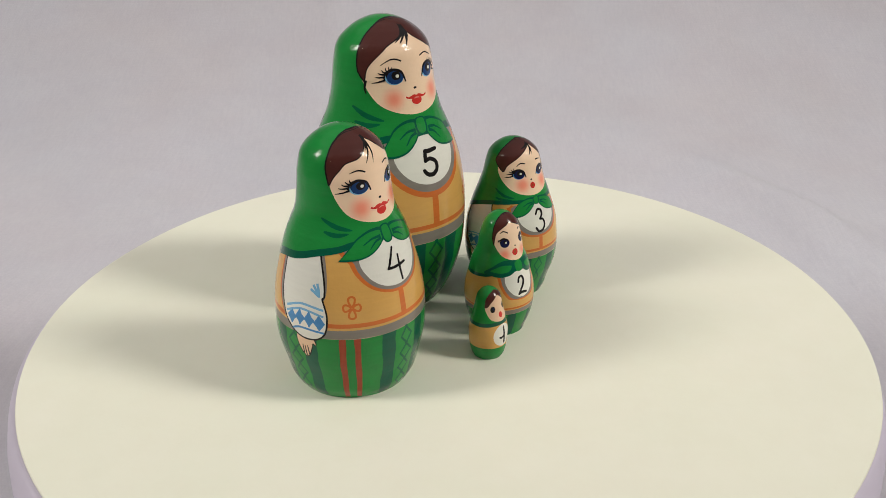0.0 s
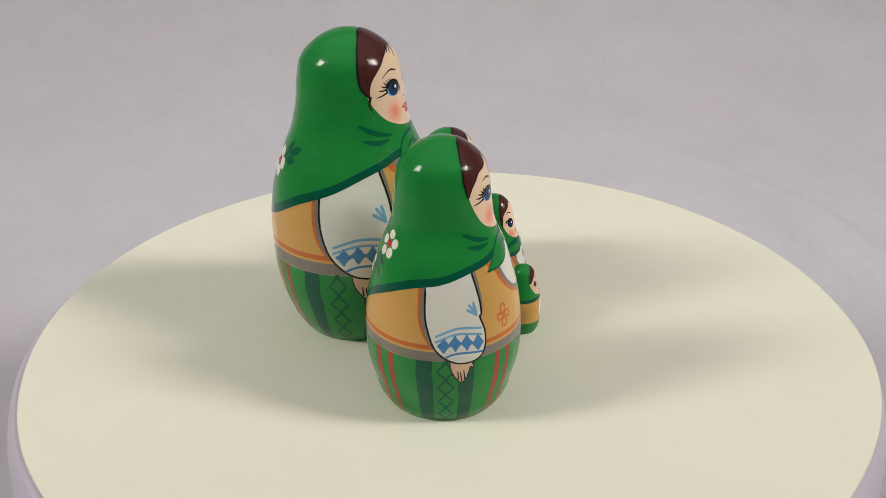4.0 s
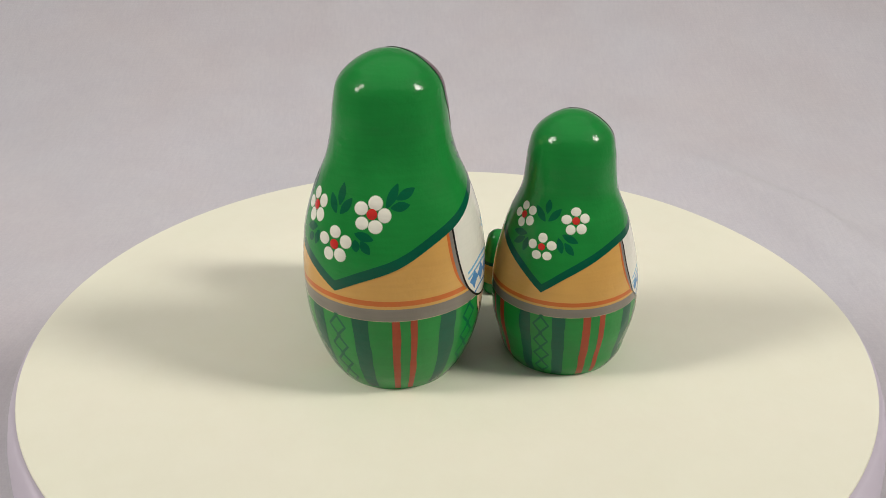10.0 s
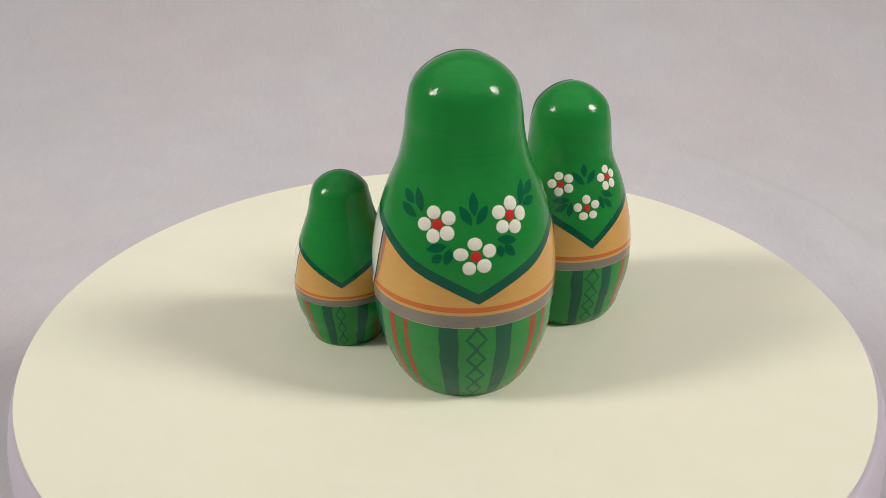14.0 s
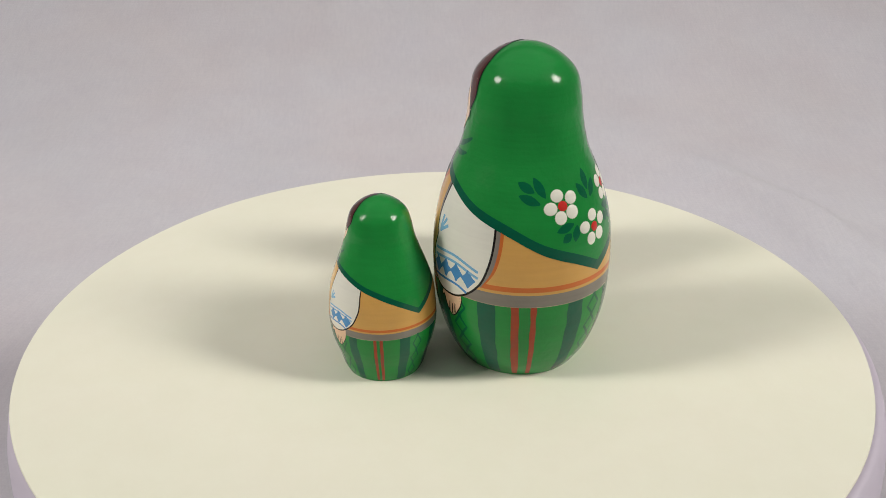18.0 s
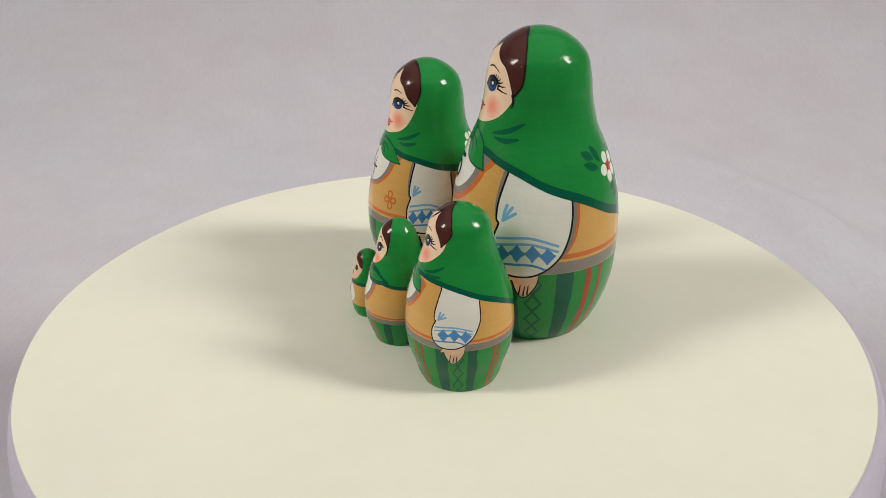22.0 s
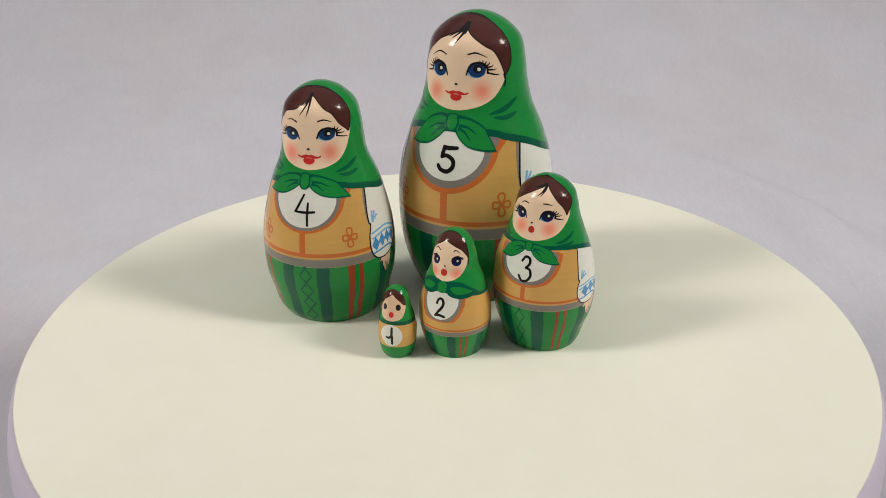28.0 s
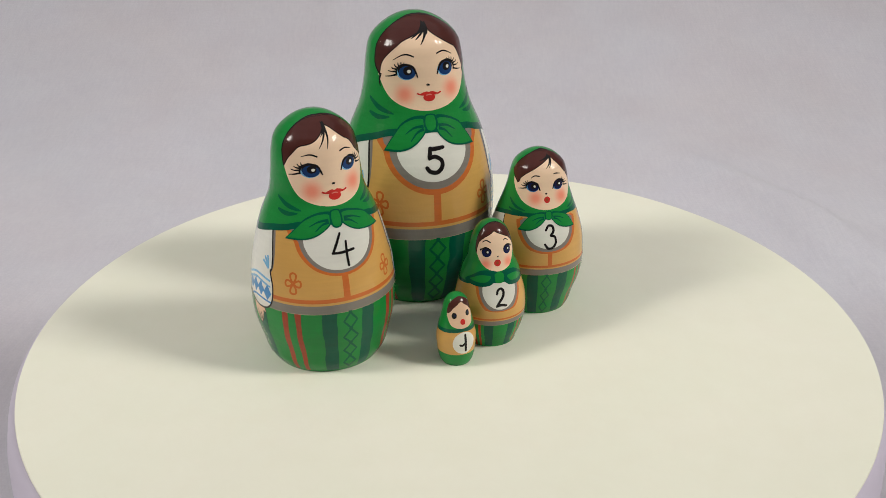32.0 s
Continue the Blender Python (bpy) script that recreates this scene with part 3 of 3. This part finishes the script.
def smallest_doll(height, radii):
    d = Doll(height, radii, 0.01, ((0, 1), (0, 1)))
    d.body(((.20, GREEN), (.56, VEST), (1.1, GREEN)))
    at = scarf_edge((.535, .525, .52, .515, .512, .51, .505, .50, .495))
    d.poly([(2.0 + 35 * math.cos(radians(a)), .372 + .158 * math.sin(radians(a))) for a in range(0, 360, 20)], WHITE, 4, n=3)
    digit(d, "1", 2.0, .372, .235, .031)
    d.strip(at, lambda t: .60, -180, 180, GREEN, 7, nv=4)
    d.strip(at, lambda t: at(t) + .05, -180, 180, DARK, 8, nv=2)
    half = [(0, .978), (40, .955), (60, .900), (65, .83), (63, .76), (52, .68), (35, .61)]
    pts = half + [(0, .578)] + [(-t, v) for t, v in half[:0:-1]]
    d.poly(pts, FLESH, 9)
    lobe = [(61, .900), (65, .83), (64.5, .775), (52, .785), (36, .845), (18, .890)]
    d.poly([(0, .980), (40, .957)] + lobe + [(2, .925)] + [(-t, v) for t, v in lobe[::-1]] + [(-40, .957)], HAIR, 10, n=4)
    for s in (-1, 1):
        d.blob(s * 30 - 1, .758 + .006 * s, .034, .042, BLACK, 11)
        d.blob(s * 30 + 2, .762 + .006 * s, .012, .016, INK, 12)
    d.blob(1.5, .665, .034, .038, RED, 11)
    return d.finish("nesting_doll")


DOLLS = []   # thing, place on the turntable at the start, facing


def stand(ob, x, y, facing, label):
    DOLLS.append((ob, x, y, facing))
    return tagged(ob, label, "doll", "nesting dolls")


stand(dressed_doll(.1078, (.186, .213, .240, .267, .276, .275, .261, .231, .1895, .1715, .1615, .1450, .0935), "5",
                   (0, .291, .33, .357, .404, .492, .62, .672, .711, .757, .838, 1), (.645, .635, .618, .592, .550, .507, .452, .410, .366), True, ((50.4, 1.0, 0.0), (55.5, 1.05, 0.0)), (.560, .080, .0128), broad=1.04, lean=.0058, crown=.9935, droop=.95, rings=((.156, .138), (.139, .119), (.117, .095))),
      -.0223, .0236, -50.0, "tallest lacquered wooden nesting doll, green headscarf, white bib numbered 5")
stand(dressed_doll(.0868, (.216, .240, .256, .280, .284, .275, .253, .2225, .181, .169, .1595, .1415, .0905), "4",
                   (0, .296, .33, .357, .408, .478, .600, .646, .684, .728, .823, 1), (.625, .618, .604, .588, .562, .541, .500, .447, .385), True, ((61.0, 0.86, 0.0), (61.0, 0.86, 0.0)), (.533, .122, .0090), 1.16, 1.0, 1.05, 3.0, crown=.990, droop=.88, knot=1.35, rings=((.155, .143), (.142, .130), (.127, .115))),
      -.0314, -.0336, -41.0, "second tallest lacquered nesting doll, green headscarf, white bib numbered 4")
stand(dressed_doll(.0617, (.208, .226, .242, .276, .292, .289, .277, .247, .210, .184, .167, .146, .094), "3",
                   (0, .308, .345, .370, .412, .472, .615, .658, .691, .750, .823, 1), (.655, .650, .645, .635, .612, .570, .528, .475, .421), False, ((63.5, 1.0, 0.022, False), (63.5, 1.0, 0.022, False)), (.540, .134, .0135), 1.12, 1.10, 1.16, -1.0, crown=.997),
      .0258, .0264, -54.5, "middle-sized lacquered nesting doll, surprised mouth, white bib numbered 3")
stand(dressed_doll(.0455, (.206, .218, .242, .270, .279, .271, .246, .222, .180, .167, .147, .124, .083), "2",
                   (0, .230, .267, .290, .325, .365, .555, .613, .653, .712, .800, 1), (.575, .565, .550, .530, .515, .505, .495, .480, .465), False, False, (.456, .138, .0185), 1.5, 1.07, 1.02, 0.5),
      .0195, -.0053, -51.5, "small lacquered nesting doll, green headscarf, white bib numbered 2")
stand(smallest_doll(.0260, (.196, .218, .236, .252, .260, .262, .245, .224, .196, .178, .162, .138, .090)),
      .0147, -.0253, -44.0, "tiny solid nesting doll with green base and a painted 1")


# ---- turntable, paper disc, cloth, and an added unseen room ----
def plain_surface(name, rgb, rough, scale, vary=0.05, bump=0.0, weave=0.0, sheen=0.0):
    m, nt, b = node_mat(name)
    co = nt.nodes.new("ShaderNodeTexCoord")
    big = add(nt, "ShaderNodeTexNoise", Scale=scale, Detail=4.0)
    nt.links.new(co.outputs["Object"], big.inputs["Vector"])
    ramp = add(nt, "ShaderNodeMapRange")
    ramp.inputs["From Min"].default_value, ramp.inputs["From Max"].default_value = 0.3, 0.7
    ramp.inputs["To Min"].default_value, ramp.inputs["To Max"].default_value = 1 - vary, 1 + vary
    nt.links.new(big.outputs[0], ramp.inputs["Value"])
    mul = nt.nodes.new("ShaderNodeMix")
    mul.data_type, mul.blend_type = "RGBA", "MULTIPLY"
    mul.inputs[0].default_value = 1.0
    mul.inputs[6].default_value = (*rgb, 1)
    nt.links.new(ramp.outputs[0], mul.inputs[7])
    nt.links.new(mul.outputs[2], b.inputs["Base Color"])
    b.inputs["Roughness"].default_value = rough
    b.inputs["Sheen Weight"].default_value = sheen
    fine = add(nt, "ShaderNodeTexNoise", Scale=scale * 30, Detail=3.0)
    nt.links.new(co.outputs["Object"], fine.inputs["Vector"])
    height = fine.outputs[0]
    if weave:
        threads = []
        for stretch in ((weave, weave * 0.22, 1), (weave * 0.22, weave, 1)):
            mp = nt.nodes.new("ShaderNodeMapping")
            mp.inputs["Scale"].default_value = stretch
            nt.links.new(co.outputs["UV"], mp.inputs[0])
            th = add(nt, "ShaderNodeTexNoise", Scale=1.0, Detail=2.0)
            nt.links.new(mp.outputs[0], th.inputs["Vector"])
            threads.append(th)
        s = nt.nodes.new("ShaderNodeMath")
        s.operation = "ADD"
        nt.links.new(threads[0].outputs[0], s.inputs[0])
        nt.links.new(threads[1].outputs[0], s.inputs[1])
        height = s.outputs[0]
    bp = add(nt, "ShaderNodeBump", Strength=bump, Distance=0.0005)
    nt.links.new(height, bp.inputs["Height"])
    nt.links.new(bp.outputs[0], b.inputs["Normal"])
    return m


PAPER = plain_surface("cream_paper", (0.850, 0.832, 0.712), 0.75, 14, vary=0.015, bump=0.05)
RIM = plain_surface("pale_lilac_plastic", (0.60, 0.545, 0.65), 0.45, 20, vary=0.03, bump=0.05)
CLOTH = plain_surface("lilac_white_cloth", (0.632, 0.621, 0.676), 0.9, 9, vary=0.03, bump=0.22, weave=95, sheen=0.1)


def mottle(m, tint, scale, amount, stretch=None):
    """A second, finer unevenness of colour multiplied over a surface's base colour."""
    nt = m.node_tree
    b = nt.nodes["Principled BSDF"]
    old = b.inputs["Base Color"].links[0].from_socket
    co = nt.nodes.new("ShaderNodeTexCoord")
    n = add(nt, "ShaderNodeTexNoise", Scale=scale, Detail=3.0, Roughness=0.6)
    if stretch:
        mp = nt.nodes.new("ShaderNodeMapping")
        mp.inputs["Scale"].default_value = stretch
        nt.links.new(co.outputs["UV"], mp.inputs[0])
        nt.links.new(mp.outputs[0], n.inputs["Vector"])
    else:
        nt.links.new(co.outputs["Object"], n.inputs["Vector"])
    r = add(nt, "ShaderNodeMapRange")
    r.inputs["From Min"].default_value, r.inputs["From Max"].default_value = 0.35, 0.65
    r.inputs["To Min"].default_value, r.inputs["To Max"].default_value = 0.0, amount
    nt.links.new(n.outputs[0], r.inputs["Value"])
    mix = nt.nodes.new("ShaderNodeMix")
    mix.data_type, mix.blend_type = "RGBA", "MULTIPLY"
    mix.inputs[7].default_value = (*tint, 1)
    nt.links.new(r.outputs[0], mix.inputs[0])
    nt.links.new(old, mix.inputs[6])
    nt.links.new(mix.outputs[2], b.inputs["Base Color"])


def herringbone(m, rows, period, depth):
    """Zigzag weave in the cloth's own coordinates, as colour and relief."""
    nt = m.node_tree
    b = nt.nodes["Principled BSDF"]
    co = nt.nodes.new("ShaderNodeTexCoord")
    xy = nt.nodes.new("ShaderNodeSeparateXYZ")
    nt.links.new(co.outputs["UV"], xy.inputs[0])

    def calc(kind, a, c):
        n = nt.nodes.new("ShaderNodeMath")
        n.operation = kind
        for k, value in ((0, a), (1, c)):
            if isinstance(value, float):
                n.inputs[k].default_value = value
            else:
                nt.links.new(value, n.inputs[k])
        return n.outputs[0]

    zig = calc("PINGPONG", xy.outputs[1], period / 2)
    run = calc("ADD", calc("MULTIPLY", xy.outputs[0], 6.2832 / rows), calc("MULTIPLY", zig, 6.2832 / period))
    wave = calc("SINE", run, 0.0)
    old = b.inputs["Base Color"].links[0].from_socket
    mix = nt.nodes.new("ShaderNodeMix")
    mix.data_type, mix.blend_type = "RGBA", "MULTIPLY"
    mix.inputs[7].default_value = (1 - depth, 1 - depth, 1 - depth, 1)
    nt.links.new(calc("MULTIPLY_ADD", wave, 0.5), mix.inputs[0])
    mix.inputs[0].links[0].from_node.inputs[2].default_value = 0.5
    nt.links.new(old, mix.inputs[6])
    nt.links.new(mix.outputs[2], b.inputs["Base Color"])


herringbone(CLOTH, 0.015, 0.026, 0.022)
# broad warm blotches in the colour, standing in for uneven mixed lamp light
mottle(CLOTH, (1.0, 0.955, 0.93), 5.0, 0.9)
mottle(CLOTH, (0.92, 0.925, 0.945), 1.0, 0.55, (46, 7, 1))
mottle(CLOTH, (0.93, 0.94, 0.955), 1.0, 0.4, (9, 60, 1))
mottle(CLOTH, (0.95, 0.93, 0.95), 26.0, 0.5)
mottle(CLOTH, (0.93, 0.92, 0.92), 620.0, 0.6)
mottle(PAPER, (0.985, 1.0, 0.985), 18.0, 1.0)
mottle(PAPER, (0.985, 0.98, 0.97), 90.0, 0.7)
WALL = plain_surface("wall_paint", (0.60, 0.59, 0.57), 0.8, 3, vary=0.03)


def part(name, me, mat, parent=None, smooth=True):
    me.materials.append(mat)
    me.polygons.foreach_set("use_smooth", [smooth] * len(me.polygons))
    ob = new(name, me)
    ob.parent = parent
    return ob


def lathe(name, profile, n=180, wobble=0.0, bulge=0.0):
    verts, faces = [], []
    for r, z in profile:
        for j in range(n):
            a = 2 * math.pi * j / n
            k = 1 + wobble * noise.noise(Vector((2.2 * math.cos(a), 2.2 * math.sin(a), 0.3)))
            k += bulge * math.exp(-((math.degrees(a) - 200) / 38) ** 2)
            verts.append((r * k * math.cos(a), r * k * math.sin(a), z))
    for i in range(len(profile) - 1):
        for j in range(n):
            k = (j + 1) % n
            faces.append((i * n + j, (i + 1) * n + j, (i + 1) * n + k, i * n + k))
    faces.append(tuple(range(n)))
    faces.append(tuple(range(len(verts) - 1, len(verts) - n - 1, -1)))
    me = bpy.data.meshes.new(name)
    me.from_pydata(verts, [], faces)
    me.update()
    return me


TABLE_Z = -0.075
turntable = new("turntable")
tagged(turntable, "round pale lilac turntable with a sloping rounded rim", "turntable")
plate = part("plate", lathe("plate", ((0.1488, -0.0012), (0.1505, -0.0014), (0.1516, -0.0024), (0.1526, -0.005), (0.1540, -0.011), (0.1546, -0.018), (0.1546, -0.040), (0.1540, -0.048), (0.150, -0.051))), RIM, turntable)
part("base", lathe("base", ((0.085, -0.0505), (0.088, -0.053), (0.090, TABLE_Z + 0.003), (0.088, TABLE_Z + 0.0006))), RIM, turntable)
for sharp in (plate,):
    sharp.data.polygons[-2].use_smooth = False
paper = part("paper_disc", lathe("paper_disc", ((0.1497, 0.0), (0.1499, -0.0004), (0.1497, -0.0008)), wobble=0.004, bulge=0.005), PAPER, None, False)
tagged(paper, "round cream paper disc lying on the turntable", "paper disc")


def cloth_sheet():
    """One cloth: flat under the turntable, then sweeping up behind it in a soft curve."""
    verts, faces, uvs = [], [], []
    path, r = [], 0.60
    y = -0.9
    while y < 0.25:
        path.append((y, TABLE_Z, 0.0))
        y += 0.02
    for k in range(61):
        a = math.pi / 2 * k / 60
        path.append((0.25 + r * math.sin(a), TABLE_Z + r * (1 - math.cos(a)), min(1.0, k / 20)))
    z = TABLE_Z + r + 0.02
    while z < 0.75:
        path.append((0.25 + r, z, 1.0))
        z += 0.02
    nx = 320
    run = 0.0
    for i, (y, z, up) in enumerate(path):
        if i:
            run += math.hypot(y - path[i - 1][0], z - path[i - 1][1])
        for j in range(nx + 1):
            x = -1.1 + 2.2 * j / nx
            soft = noise.noise(Vector((x * 3.2, run * 0.9, 4.0))) * 0.010 + noise.noise(Vector((x * 9.0, run * 2.2, 9.0))) * 0.004
            crease = 0.0085 * math.exp(-((x + 0.067 + 0.233 * (run - 1.32)) / 0.010) ** 2) * min(1, max(0, (run - 1.27) * 8))
            crease += 0.0060 * math.exp(-((x + 0.040 + 0.25 * (run - 1.32)) / 0.012) ** 2) * min(1, max(0, (run - 1.30) * 8))
            out = min(1.0, max(0.0, (math.hypot(x, y) - 0.19) * 14))
            bent = x - 0.226 - 0.26 * (0.225 - y)
            line = 0.0120 * math.exp(-((x - 0.190 - 0.5 * (1.24 - run)) / 0.018) ** 2) * math.exp(-((run - 1.18) / 0.09) ** 2)
            line += (0.0080 * math.exp(-(bent / 0.006) ** 2) + 0.0060 * math.exp(-((bent - 0.020) / 0.007) ** 2)) * math.exp(-((run - 1.06) / 0.10) ** 2)
            line += 0.0095 * math.exp(-((x + 0.262 + 0.35 * (y - 0.15)) / 0.014) ** 2) * math.exp(-((run - 1.03) / 0.09) ** 2)
            line += 0.0200 * noise.noise(Vector((x * 7 + run * 5, run * 3 - x * 2, 2.0))) * max(0.0, run - 0.95)
            lift = (soft + crease) * up + line * out * up
            hump = max(line, -0.012) * out * (1 - up)
            flat = max(0.0, 1 - up) * max(0, noise.noise(Vector((x * 5, y * 5, 1.5)))) * 0.004 * (1 if math.hypot(x, y) > 0.17 else 0)
            verts.append((x, y - lift, z + flat + hump))
            uvs.append((x * 10, run * 10))
    for i in range(len(path) - 1):
        for j in range(nx):
            a = i * (nx + 1) + j
            faces.append((a, a + 1, a + nx + 2, a + nx + 1))
    me = bpy.data.meshes.new("backdrop")
    me.from_pydata(verts, [], faces)
    layer = me.uv_layers.new(name="cloth")
    for loop in me.loops:
        layer.data[loop.index].uv = uvs[loop.vertex_index]
    me.update()
    ob = part("backdrop", me, CLOTH)
    return tagged(ob, "lilac-white woven cloth sweeping up behind the turntable", "backdrop", kind="structure")


cloth_sheet()


def slab(name, x0, y0, z0, x1, y1, z1, mat, label):
    bm = bmesh.new()
    bmesh.ops.create_cube(bm, size=1.0)
    for v in bm.verts:
        v.co = Vector(((x0 + x1) / 2 + v.co.x * (x1 - x0), (y0 + y1) / 2 + v.co.y * (y1 - y0), (z0 + z1) / 2 + v.co.z * (z1 - z0)))
    me = bpy.data.meshes.new(name)
    bm.to_mesh(me)
    bm.free()
    ob = part(name, me, mat, None, False)
    return tagged(ob, label, name.split("_")[0], kind="structure")


# unseen box added round the set; its pale sides bounce the lamps' light
LOW = TABLE_Z - 0.12
slab("floor", -2.2, -2.4, LOW, 2.2, 1.4, TABLE_Z - 0.018, WALL, "unseen pale floor added under the cloth")
slab("wall_north", -2.2, 1.4, LOW, 2.2, 1.5, 2.1, WALL, "unseen pale wall added to bounce light")
slab("wall_south", -2.2, -2.5, LOW, 2.2, -2.4, 2.1, WALL, "unseen pale wall added to bounce light")
slab("wall_west", -2.3, -2.5, LOW, -2.2, 1.5, 2.1, WALL, "unseen pale wall added to bounce light")
slab("wall_east", 2.2, -2.5, LOW, 2.3, 1.5, 2.1, WALL, "unseen pale wall added to bounce light")
slab("ceiling", -2.3, -2.5, 2.1, 2.3, 1.5, 2.2, WALL, "unseen pale ceiling added to bounce light")


# ---- the turning ----
def motions():
    steps = [0.5 * k for k in range(65)]
    walk(turntable, [(t, pose(0, 0, 0, 0, 0, SPIN * t)) for t in steps])
    off = Vector((0.0011, -0.0002, 0))      # the paper lies a little off centre
    walk(paper, [(t, pose(0, 0, 0, 0, 0, SPIN * t) @ Matrix.Translation(off)) for t in steps])
    for ob, x, y, facing in DOLLS:
        rows = []
        for t in steps:
            a = radians(SPIN * t)
            rows.append((t, pose(x * math.cos(a) - y * math.sin(a), x * math.sin(a) + y * math.cos(a), 0.00002, 0, 0, SPIN * t + facing + 90)))
        walk(ob, rows)


motions()
